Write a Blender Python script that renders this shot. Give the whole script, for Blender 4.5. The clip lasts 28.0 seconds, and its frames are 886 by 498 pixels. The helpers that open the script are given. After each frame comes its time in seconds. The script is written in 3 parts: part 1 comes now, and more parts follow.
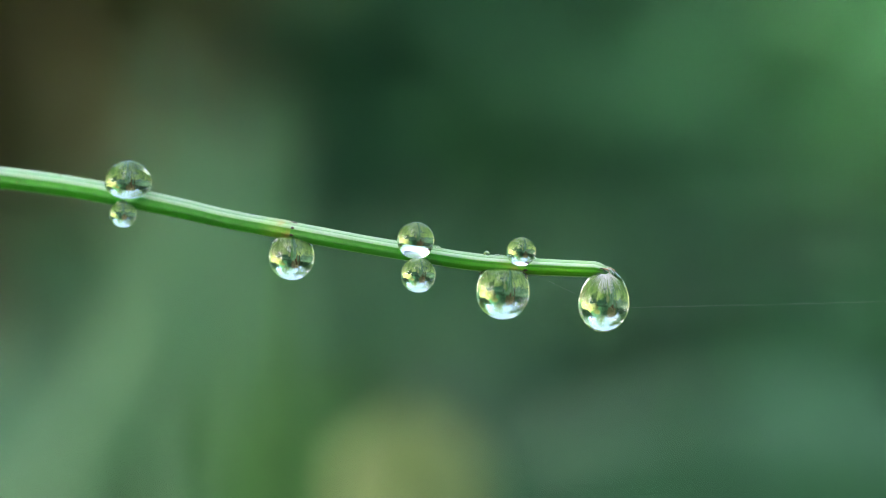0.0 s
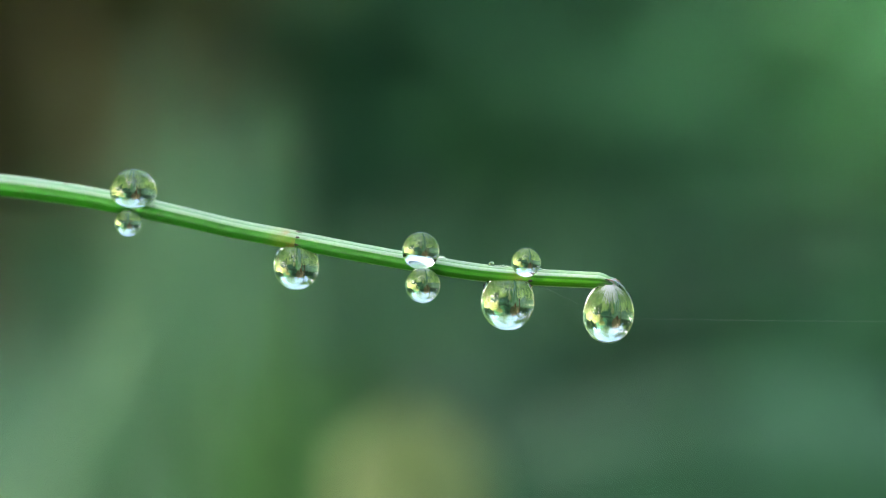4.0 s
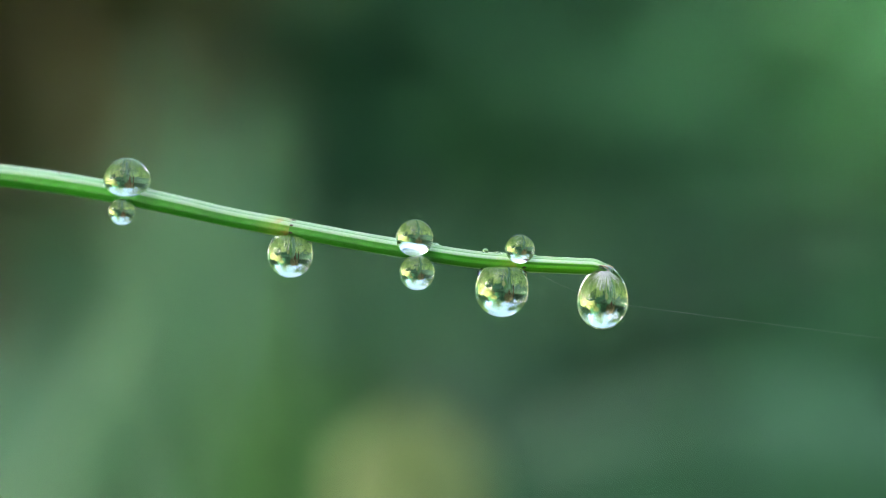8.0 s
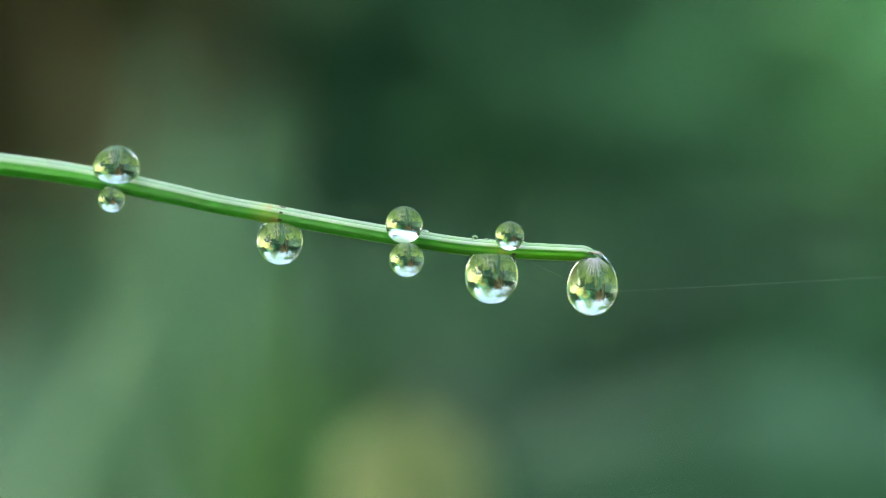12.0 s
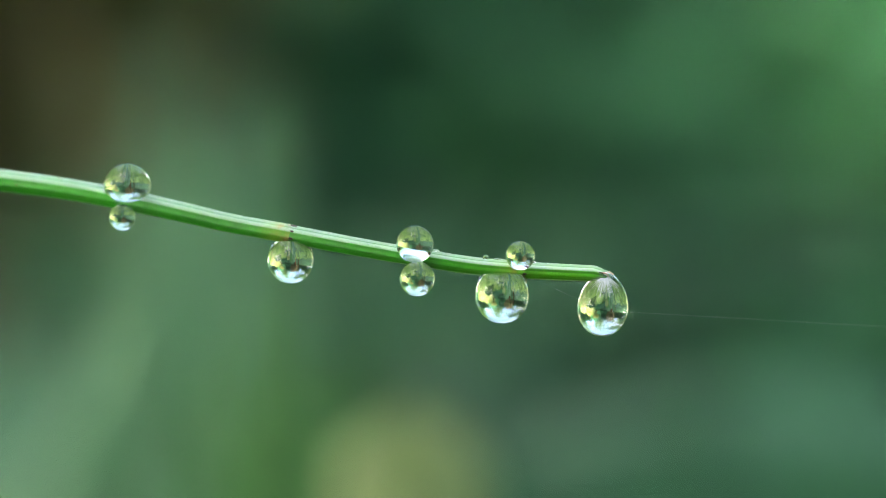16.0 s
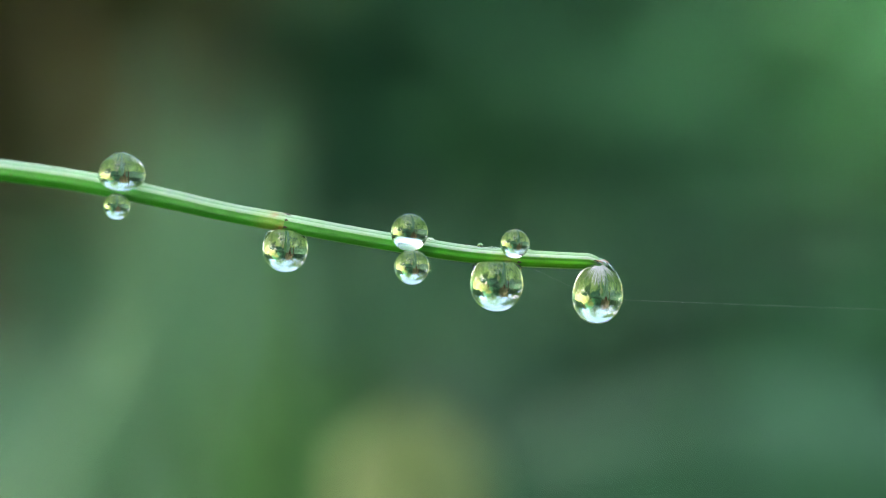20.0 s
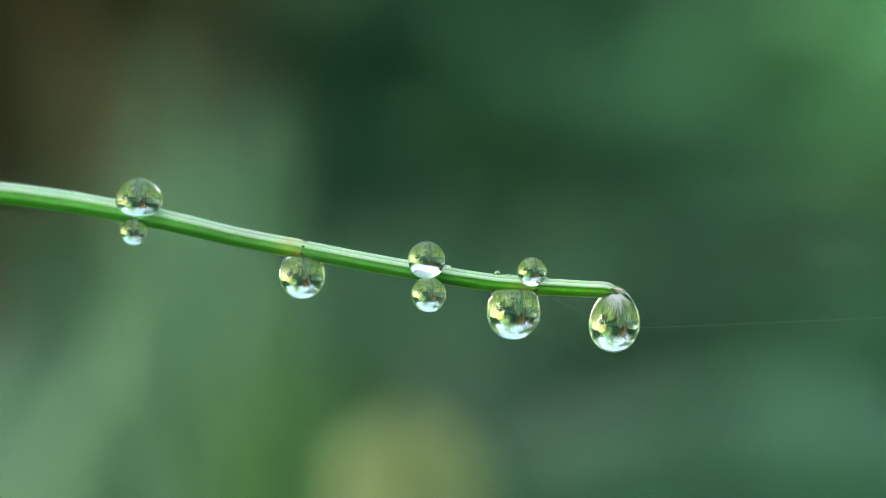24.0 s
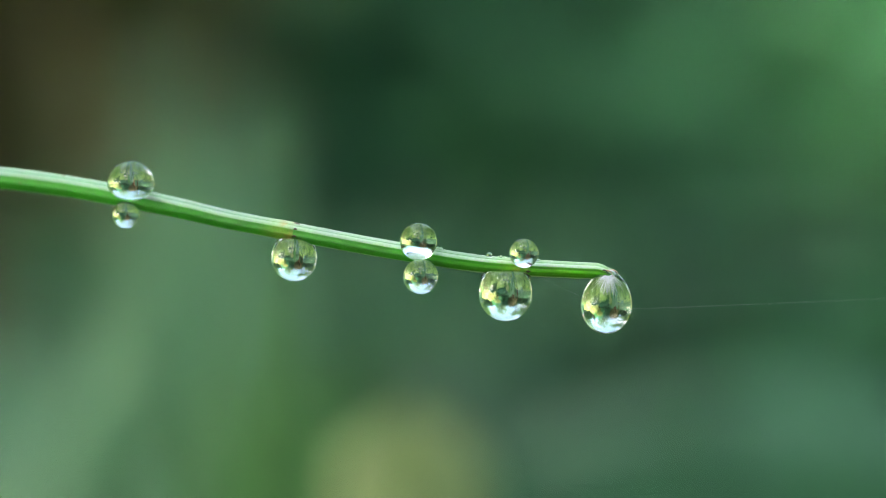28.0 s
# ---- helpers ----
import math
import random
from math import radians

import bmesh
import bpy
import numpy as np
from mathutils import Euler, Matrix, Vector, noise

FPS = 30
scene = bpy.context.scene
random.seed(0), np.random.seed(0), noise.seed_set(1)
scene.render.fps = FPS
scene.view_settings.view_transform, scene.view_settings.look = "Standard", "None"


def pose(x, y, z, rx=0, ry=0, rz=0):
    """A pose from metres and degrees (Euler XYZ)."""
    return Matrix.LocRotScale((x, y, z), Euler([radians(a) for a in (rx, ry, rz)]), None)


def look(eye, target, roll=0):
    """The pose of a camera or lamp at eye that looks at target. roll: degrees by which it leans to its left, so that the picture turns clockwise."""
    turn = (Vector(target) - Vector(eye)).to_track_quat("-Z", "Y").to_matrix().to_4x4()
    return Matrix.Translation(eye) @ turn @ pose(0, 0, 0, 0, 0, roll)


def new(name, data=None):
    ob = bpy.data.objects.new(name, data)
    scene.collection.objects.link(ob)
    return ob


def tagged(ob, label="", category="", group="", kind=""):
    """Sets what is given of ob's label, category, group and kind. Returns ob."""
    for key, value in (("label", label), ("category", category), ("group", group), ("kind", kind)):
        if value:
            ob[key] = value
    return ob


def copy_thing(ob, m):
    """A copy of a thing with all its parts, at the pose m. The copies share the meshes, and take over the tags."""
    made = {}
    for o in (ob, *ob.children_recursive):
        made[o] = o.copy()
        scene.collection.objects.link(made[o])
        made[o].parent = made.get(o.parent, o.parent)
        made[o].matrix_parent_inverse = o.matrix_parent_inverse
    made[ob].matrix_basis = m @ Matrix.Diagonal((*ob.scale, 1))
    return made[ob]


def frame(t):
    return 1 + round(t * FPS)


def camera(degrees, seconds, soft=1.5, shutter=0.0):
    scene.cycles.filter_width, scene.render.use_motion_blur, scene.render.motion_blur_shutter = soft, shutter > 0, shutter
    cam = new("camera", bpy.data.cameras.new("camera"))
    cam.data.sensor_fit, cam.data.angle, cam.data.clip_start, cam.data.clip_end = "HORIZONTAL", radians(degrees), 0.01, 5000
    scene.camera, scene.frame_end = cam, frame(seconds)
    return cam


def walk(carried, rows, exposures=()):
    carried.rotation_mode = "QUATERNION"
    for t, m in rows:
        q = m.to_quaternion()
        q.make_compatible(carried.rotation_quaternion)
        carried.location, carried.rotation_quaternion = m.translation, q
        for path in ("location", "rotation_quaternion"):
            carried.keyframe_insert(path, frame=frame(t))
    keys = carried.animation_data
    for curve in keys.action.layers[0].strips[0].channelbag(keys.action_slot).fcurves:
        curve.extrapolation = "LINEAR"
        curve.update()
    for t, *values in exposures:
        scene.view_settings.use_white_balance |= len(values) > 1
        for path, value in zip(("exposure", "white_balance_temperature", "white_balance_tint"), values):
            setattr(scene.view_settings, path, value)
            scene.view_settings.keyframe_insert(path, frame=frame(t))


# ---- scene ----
# The camera stands still, a hand's width from a dewy stem. All small sizes are in millimetres on the stem's plane.
EYE, REACH, MM = 0.5, 0.25164, 0.001
cam = camera(12.0, 28.0, 1.0)
cam.data.dof.use_dof = True
cam.data.dof.focus_distance = REACH - 0.0009
cam.data.dof.aperture_fstop = 21.5
walk(cam, [(0.0, pose(0, 0, EYE, 90, 0, 0)), (28.0, pose(0, 0, EYE, 90, 0, 0))])

# ---- light: an open sky over a glade and a soft, high sun ----
SUN_UP, SUN_TURN = 40.0, 240.0
world = bpy.data.worlds.new("sky")
scene.world = world
world.use_nodes = True
sky = world.node_tree.nodes.new("ShaderNodeTexSky")
sky.sky_type, sky.sun_disc = "NISHITA", False
sky.air_density, sky.dust_density, sky.ozone_density = 0.7, 4.0, 0.2
sky.sun_elevation, sky.sun_rotation = radians(SUN_UP), radians(SUN_TURN)
world.node_tree.links.new(sky.outputs[0], world.node_tree.nodes["Background"].inputs[0])
world.node_tree.nodes["Background"].inputs[1].default_value = 0.15
sun = new("sun", bpy.data.lights.new("sun", "SUN"))
sun.data.energy, sun.data.angle, sun.data.color = 4.4, radians(2.5), (1.0, 0.95, 0.86)
sun_way = Vector((math.sin(radians(SUN_TURN)) * math.cos(radians(SUN_UP)), math.cos(radians(SUN_TURN)) * math.cos(radians(SUN_UP)), math.sin(radians(SUN_UP))))
sun.matrix_world = look(sun_way * 30, (0, 0, 0))
scene.view_settings.exposure = 3.28


# ---- materials ----
def material(name, rough=0.5, spec=0.5):
    m = bpy.data.materials.new(name)
    m.use_nodes = True
    n = m.node_tree.nodes["Principled BSDF"]
    n.inputs["Roughness"].default_value = rough
    n.inputs["Specular IOR Level"].default_value = spec
    return m, m.node_tree, n


def node(tree, kind, **values):
    n = tree.nodes.new(kind)
    for key, value in values.items():
        n.inputs[key.replace("_", " ")].default_value = value
    return n


def ramp(tree, source, stops):
    r = tree.nodes.new("ShaderNodeValToRGB")
    els = r.color_ramp.elements
    while len(els) < len(stops):
        els.new(0.5)
    for e, (at_, c) in zip(els, stops):
        e.position, e.color = at_, (*c, 1)
    tree.links.new(source, r.inputs[0])
    return r


def mixed(tree, fac, a, b):
    m = tree.nodes.new("ShaderNodeMix")
    m.data_type = "RGBA"
    for socket, value in ((m.inputs[0], fac), (m.inputs[6], a), (m.inputs[7], b)):
        if isinstance(value, bpy.types.NodeSocket):
            tree.links.new(value, socket)
        elif socket == m.inputs[0]:
            socket.default_value = value
        else:
            socket.default_value = (*value, 1)
    return m.outputs[2]


def bump(tree, n, height, strength, distance):
    b = node(tree, "ShaderNodeBump", Strength=strength, Distance=distance)
    tree.links.new(height, b.inputs["Height"])
    tree.links.new(b.outputs[0], n.inputs["Normal"])


def foliage(name, dark, light, scale, rough=0.45, through_light=0.35, islands=True, spec=0.4, steps=((0.0, 0.0), (1.0, 0.8))):
    """A leaf: two tones by noise, another tone for each leaf, and light that shines through the blade."""
    m, t, n = material(name, rough, spec)
    co = t.nodes.new("ShaderNodeTexCoord")
    tex = node(t, "ShaderNodeTexNoise", Scale=scale, Detail=4.0)
    t.links.new(co.outputs["Object"], tex.inputs[0])
    base = ramp(t, tex.outputs[0], [(0.3, dark), (0.7, light)]).outputs[0]
    if islands:
        geo = t.nodes.new("ShaderNodeNewGeometry")
        base = mixed(t, ramp(t, geo.outputs["Random Per Island"], [(p, (f, f, f)) for p, f in steps]).outputs[0], base, light)
    t.links.new(base, n.inputs["Base Color"])
    bump(t, n, tex.outputs[0], 0.3, 0.001)
    if through_light:
        tr = t.nodes.new("ShaderNodeBsdfTranslucent")
        mix = node(t, "ShaderNodeMixShader", Fac=through_light)
        t.links.new(base, tr.inputs[0])
        t.links.new(n.outputs[0], mix.inputs[1])
        t.links.new(tr.outputs[0], mix.inputs[2])
        t.links.new(mix.outputs[0], t.nodes["Material Output"].inputs[0])
    return m


def water():
    m, t, n = material("water")
    g = node(t, "ShaderNodeBsdfGlass", Roughness=0.0, IOR=1.333)
    g.inputs["Color"].default_value = (0.985, 1.0, 0.99, 1)
    t.links.new(g.outputs[0], t.nodes["Material Output"].inputs[0])
    return m


def patchy(tree, edge, spots):
    """The product of a soft edge and of spots with sharp rims."""
    m = tree.nodes.new("ShaderNodeMath")
    m.operation = "MULTIPLY"
    tree.links.new(edge, m.inputs[0])
    tree.links.new(ramp(tree, spots, [(0.42, (0, 0, 0)), (0.6, (0.8, 0.8, 0.8))]).outputs[0], m.inputs[1])
    return m.outputs[0]


def stem_skin(name, yellowed):
    """Waxy green with pale stripes and painted sky sheen along the upper ribs; a sheath yellows towards its teeth."""
    m, t, n = material(name, 0.36, 0.35)
    sheen, along = t.nodes.new("ShaderNodeAttribute"), t.nodes.new("ShaderNodeAttribute")
    sheen.attribute_name, along.attribute_name = "sky_sheen", "along"
    co = t.nodes.new("ShaderNodeTexCoord")
    stretch = node(t, "ShaderNodeMapping", Scale=(0.15, 1.0, 1.0))
    t.links.new(co.outputs["Object"], stretch.inputs[0])
    fine = node(t, "ShaderNodeTexNoise", Scale=5200.0, Detail=5.0)
    t.links.new(stretch.outputs[0], fine.inputs[0])
    grain = node(t, "ShaderNodeTexNoise", Scale=9000.0, Detail=3.0)
    t.links.new(co.outputs["Object"], grain.inputs[0])
    broad = node(t, "ShaderNodeTexNoise", Scale=260.0, Detail=3.0)
    t.links.new(stretch.outputs[0], broad.inputs[0])
    green = ramp(t, broad.outputs[0], [(0.32, (0.007, 0.11, 0.002)), (0.68, (0.024, 0.21, 0.006))]).outputs[0]
    streak = ramp(t, fine.outputs[0], [(0.35, (0, 0, 0)), (0.75, (0.3, 0.3, 0.3))]).outputs[0]
    green = mixed(t, streak, green, (0.045, 0.28, 0.03))
    # The pale tone holds the sky's sheen on the wax as well as stripes.
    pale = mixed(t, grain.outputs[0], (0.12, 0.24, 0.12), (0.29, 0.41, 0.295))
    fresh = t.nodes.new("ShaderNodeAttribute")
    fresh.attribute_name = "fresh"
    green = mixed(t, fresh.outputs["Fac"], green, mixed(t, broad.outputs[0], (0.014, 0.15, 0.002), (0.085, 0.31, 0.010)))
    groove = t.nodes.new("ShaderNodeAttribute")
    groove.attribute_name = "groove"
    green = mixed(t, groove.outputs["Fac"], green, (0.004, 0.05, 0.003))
    # Towards the tip the painted gloss is whiter.
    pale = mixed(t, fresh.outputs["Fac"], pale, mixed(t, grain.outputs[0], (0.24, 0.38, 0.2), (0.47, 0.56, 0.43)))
    both = mixed(t, sheen.outputs["Fac"], green, pale)
    if yellowed:
        fleck = node(t, "ShaderNodeTexNoise", Scale=1500.0, Detail=3.0)
        t.links.new(co.outputs["Object"], fleck.inputs[0])
        both = mixed(t, ramp(t, along.outputs["Fac"], [(0.15, (0, 0, 0)), (0.7, (0.25, 0.25, 0.25)), (1.0, (0.08, 0.08, 0.08))]).outputs[0], both, (0.30, 0.34, 0.03))
        both = mixed(t, patchy(t, ramp(t, along.outputs["Fac"], [(0.55, (0, 0, 0)), (0.85, (1, 1, 1)), (1.0, (0.45, 0.45, 0.45))]).outputs[0], fleck.outputs[0]), both, mixed(t, broad.outputs[0], (0.16, 0.07, 0.015), (0.42, 0.27, 0.08)))
    specks = node(t, "ShaderNodeTexNoise", Scale=1100.0, Detail=2.0)
    t.links.new(co.outputs["Object"], specks.inputs[0])
    dots = ramp(t, specks.outputs[0], [(0.72, (0, 0, 0)), (0.76, (0.8, 0.8, 0.8))]).outputs[0]
    base = mixed(t, dots, both, (0.10, 0.07, 0.02))
    t.links.new(base, n.inputs["Base Color"])
    bump(t, n, grain.outputs[0], 0.9, 0.00003)
    n.inputs["Coat Weight"].default_value = 0.12
    n.inputs["Coat Roughness"].default_value = 0.22
    n.inputs["Subsurface Weight"].default_value = 0.35
    n.inputs["Subsurface Radius"].default_value = (0.3, 1.0, 0.12)
    n.inputs["Subsurface Scale"].default_value = 0.0006
    return m


def plain(name, dark, light, scale, rough=0.6, depth=0.0005, spec=0.4):
    m, t, n = material(name, rough, spec)
    co = t.nodes.new("ShaderNodeTexCoord")
    tex = node(t, "ShaderNodeTexNoise", Scale=scale, Detail=6.0, Roughness=0.6)
    t.links.new(co.outputs["Object"], tex.inputs[0])
    t.links.new(ramp(t, tex.outputs[0], [(0.3, dark), (0.7, light)]).outputs[0], n.inputs["Base Color"])
    bump(t, n, tex.outputs[0], 0.6, depth)
    return m


WATER = water()
STEM = stem_skin("stem_skin", False)
SHEATH = stem_skin("sheath_skin", True)
TOOTH = plain("dark_tooth", (0.008, 0.006, 0.004), (0.035, 0.018, 0.01), 2500, 0.55, 0.00003)
WITHERED = plain("withered_tip", (0.30, 0.15, 0.05), (0.66, 0.5, 0.32), 2200, 0.6, 0.00004)
PAPERY = plain("papery_tooth", (0.5, 0.52, 0.5), (0.72, 0.74, 0.73), 2200, 0.5, 0.00002)
SILK = plain("spider_silk", (0.32, 0.34, 0.34), (0.5, 0.52, 0.52), 900, 0.3, 0.00001, 0.8)
BARK = plain("bark", (0.03, 0.023, 0.01), (0.082, 0.062, 0.027), 14, 0.9, 0.02, 0.2)
GROUND = plain("meadow_soil", (0.02, 0.045, 0.01), (0.06, 0.11, 0.025), 3.0, 0.95, 0.02, 0.2)
# Bright blades among dark ones put dappled sun into the colour.
GRASS = foliage("grass_blade", (0.014, 0.06, 0.008), (0.25, 0.43, 0.10), 6, 0.4, 0.35, steps=((0.0, 0.0), (0.35, 0.06), (0.7, 0.45), (1.0, 1.0)))
PALE_BLADE = foliage("pale_strap_leaf", (0.067, 0.172, 0.076), (0.114, 0.252, 0.119), 30, 0.45, 0.3, False)
BLUE_BLADE = foliage("grey_green_strap_leaf", (0.085, 0.2, 0.105), (0.142, 0.29, 0.158), 30, 0.45, 0.3, False)
GREEN_BLADE = foliage("green_strap_leaf", (0.042, 0.14, 0.03), (0.075, 0.21, 0.052), 30, 0.45, 0.35, False)
# A bright and a dark blade copy, painting sunny and shaded strokes in the sward.
SUN_TONE_BLADE = foliage("sun_toned_grass_blade", (0.16, 0.34, 0.05), (0.40, 0.56, 0.16), 20, 0.35, 0.4, False)
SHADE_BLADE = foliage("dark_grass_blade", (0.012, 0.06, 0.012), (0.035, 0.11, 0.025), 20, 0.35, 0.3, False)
STRAW_BLADE = foliage("straw_blade", (0.30, 0.24, 0.10), (0.52, 0.44, 0.22), 20, 0.5, 0.3, False)
YELLOWED = foliage("yellowing_leaf", (0.135, 0.2, 0.07), (0.235, 0.31, 0.115), 40, 0.5, 0.4, False)
TEAL_LEAF = foliage("blue_green_leaf", (0.021, 0.088, 0.038), (0.037, 0.126, 0.054), 30, 0.4, 0.3, False)
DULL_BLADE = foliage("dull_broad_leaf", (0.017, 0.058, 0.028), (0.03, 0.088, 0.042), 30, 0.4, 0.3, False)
# Green shrub leaves in copies: shade and sun are put into the colour.
SHADE_LEAF = foliage("shade_toned_leaf", (0.011, 0.055, 0.021), (0.027, 0.098, 0.036), 5, 0.5, 0.2, True, 0.2)
HALF_LEAF = foliage("half_shade_toned_leaf", (0.027, 0.098, 0.044), (0.051, 0.155, 0.07), 5, 0.5, 0.25, True, 0.2)
DIM_LEAF = foliage("shade_dimmed_leaf", (0.019, 0.061, 0.030), (0.036, 0.093, 0.049), 5, 0.5, 0.25, True, 0.2)
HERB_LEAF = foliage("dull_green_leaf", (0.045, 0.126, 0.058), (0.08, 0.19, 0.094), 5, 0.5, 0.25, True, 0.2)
MID_LEAF = foliage("half_lit_toned_leaf", (0.032, 0.125, 0.054), (0.06, 0.19, 0.082), 5, 0.5, 0.3, True, 0.2)
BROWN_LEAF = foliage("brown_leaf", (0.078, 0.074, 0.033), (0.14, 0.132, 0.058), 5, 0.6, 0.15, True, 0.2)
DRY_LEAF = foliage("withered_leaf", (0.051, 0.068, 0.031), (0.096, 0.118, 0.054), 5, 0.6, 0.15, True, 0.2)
# Darkest and brightest copies: deep shade and sunlight painted as leaf colour.
DARK_LEAF = foliage("darkest_shade_leaf", (0.012, 0.041, 0.017), (0.026, 0.072, 0.032), 5, 0.6, 0.1, True, 0.1)
SUNNY_LEAF = foliage("sun_toned_leaf", (0.26, 0.38, 0.09), (0.5, 0.55, 0.22), 5, 0.5, 0.45, True, 0.2)
LIT_LEAF = foliage("sun_brightened_leaf", (0.095, 0.35, 0.14), (0.19, 0.48, 0.21), 5, 0.5, 0.45, True, 0.2)
FALLEN = foliage("fallen_leaf", (0.26, 0.17, 0.05), (0.55, 0.44, 0.19), 8, 0.7, 0.2)
CROWN_LEAF = foliage("crown_leaf", (0.05, 0.13, 0.03), (0.11, 0.22, 0.05), 4, 0.4, 0.4)


# ---- builders ----
def at(d, u, v):
    """A place d metres ahead of the eye, in line with u, v millimetres from the middle of the stem's plane."""
    return Vector((u * MM * d / REACH, d, EYE + v * MM * d / REACH))


def mesh_of(name, verts, faces, mat, smooth=True):
    me = bpy.data.meshes.new(name)
    me.from_pydata([tuple(v) for v in verts], [], faces)
    me.materials.append(mat)
    if smooth:
        me.polygons.foreach_set("use_smooth", [True] * len(me.polygons))
    me.update()
    return me


def piece(name, verts, faces, mat, parent=None, label="", smooth=True):
    """One mesh object, as a part under its thing or part."""
    ob = new(name, mesh_of(name, verts, faces, mat, smooth))
    if parent:
        ob.parent = parent
    if label:
        tagged(ob, label)
    return ob


def empty(name, m):
    ob = new(name)
    ob.matrix_world = m
    return ob


def glide(points, n):
    """A smooth line of n points through some points (any number of columns), evenly along their number."""
    p = np.array(points, float)
    p = np.vstack([2 * p[0] - p[1], p, 2 * p[-1] - p[-2]])
    out = []
    for s in np.linspace(0, len(p) - 3 - 1e-9, n):
        i, f = int(s), s - int(s)
        a, b, c, d = p[i : i + 4]
        out.append(0.5 * (2 * b + (c - a) * f + (2 * a - 5 * b + 4 * c - d) * f * f + (3 * b - a - 3 * c + d) * f**3))
    return np.array(out)


def band(x, a, b, soft=5.0):
    return max(0.0, min(1.0, (x - a + soft) / soft, (b + soft - x) / soft))


def tube(line, radius, sides, ribs=0, relief=0.0, cap=True, upright=False):
    """Vertices and faces of a tube along a line, with ribs along it; and for each vertex how much painted pale sheen it
    bears.
    """
    line = np.array(line, float)
    verts, faces, deep = [], [], []
    way = np.gradient(line, axis=0)
    way /= np.linalg.norm(way, axis=1)[:, None]
    side = np.cross(way[0], (0, 1, 0)) if abs(way[0][1]) < 0.9 else np.cross(way[0], (1, 0, 0))
    for i, (c, w) in enumerate(zip(line, way)):
        if upright:
            side = np.cross(w, (0, 1, 0))
        side = side - w * (side @ w)
        side /= np.linalg.norm(side)
        other = np.cross(w, side)
        for k in range(sides):
            a = 2 * math.pi * k / sides
            wave = -math.cos(ribs * a) if ribs else 0.0
            deg = math.degrees(a)
            verts.append(c + radius[i] * (1 + relief * wave) * (math.cos(a) * side + math.sin(a) * other))
            # Pale bands stand for sky reflected on the upper side and a bright lower rim.
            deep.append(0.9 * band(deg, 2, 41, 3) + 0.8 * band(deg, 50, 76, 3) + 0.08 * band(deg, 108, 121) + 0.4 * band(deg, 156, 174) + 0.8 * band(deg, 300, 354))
    n = len(line)
    for i in range(n - 1):
        for k in range(sides):
            faces.append((i * sides + k, i * sides + (k + 1) % sides, (i + 1) * sides + (k + 1) % sides, (i + 1) * sides + k))
    if cap:
        faces += [tuple(reversed(range(sides))), tuple(range((n - 1) * sides, n * sides))]
    return verts, faces, deep


def lathe(profile, sides=88):
    """Vertices and faces of a turned form; profile: rows of radius and height, from the bottom's middle to the top's."""
    verts, faces = [(0, 0, profile[0][1])], []
    for r, z in profile[1:-1]:
        verts += [(r * math.cos(2 * math.pi * k / sides), r * math.sin(2 * math.pi * k / sides), z) for k in range(sides)]
    verts.append((0, 0, profile[-1][1]))
    rings, last = len(profile) - 2, len(verts) - 1
    for k in range(sides):
        j = (k + 1) % sides
        faces.append((0, 1 + j, 1 + k))
        faces += [(1 + i * sides + k, 1 + i * sides + j, 1 + (i + 1) * sides + j, 1 + (i + 1) * sides + k) for i in range(rings - 1)]
        faces.append((1 + (rings - 1) * sides + k, 1 + (rings - 1) * sides + j, last))
    return verts, faces


def leaf_cloud(rng, n, centre, spread, size, hollow=0.0, droop=0.3, jitter=0.16):
    """Many small folded leaves, each of four triangles, in an uneven ellipsoid made of clumps."""
    verts, faces = [], []
    clumps = rng.normal(size=(max(6, n // 14), 3))
    clumps /= np.linalg.norm(clumps, axis=1)[:, None]
    clumps *= (hollow + (1 - hollow) * rng.random(len(clumps)) ** 0.5)[:, None]
    for k in range(n):
        c = np.array(centre) + (clumps[k % len(clumps)] + rng.normal(size=3) * jitter) * spread
        turn = Euler((rng.normal() * 0.7, rng.normal() * 0.7 - droop, rng.random() * 6.283)).to_matrix()
        ln = size * (0.6 + 0.8 * rng.random())
        wd, fold = ln * 0.32, ln * 0.1
        b = len(verts)
        for p in ((0, 0, 0), (ln * 0.45, wd, fold), (ln, 0, -fold), (ln * 0.45, -wd, fold), (ln * 0.5, 0, 0)):
            verts.append(c + np.array(turn @ Vector(p)))
        faces += [(b, b + 4, b + 1), (b + 1, b + 4, b + 2), (b, b + 3, b + 4), (b + 3, b + 2, b + 4)]
    return verts, faces


def strap(line, widths, side, fold=0.15):
    """A leaf blade along a line: two halves folded at the midrib, with thickness. side: the way across the blade."""
    line, side = np.array(line, float), np.array(side, float)
    way = np.gradient(line, axis=0)
    way /= np.linalg.norm(way, axis=1)[:, None]
    verts, faces = [], []
    for c, w, h in zip(line, way, widths):
        s = side - w * (side @ w)
        s /= np.linalg.norm(s)
        up = np.cross(s, w)
        for k in (-1.0, -0.5, 0.0, 0.5, 1.0):
            verts.append(c + s * k * h + up * fold * h * abs(k) ** 1.5)
        for k in (1.0, 0.5, 0.0, -0.5, -1.0):
            verts.append(c + s * k * h * 0.98 + up * (fold * h * abs(k) ** 1.5 - 0.0005))
    for i in range(len(line) - 1):
        for k in range(10):
            j = (k + 1) % 10
            faces.append((i * 10 + k, i * 10 + j, (i + 1) * 10 + j, (i + 1) * 10 + k))
    faces += [tuple(reversed(range(10))), tuple(range((len(line) - 1) * 10, len(line) * 10))]
    return verts, faces


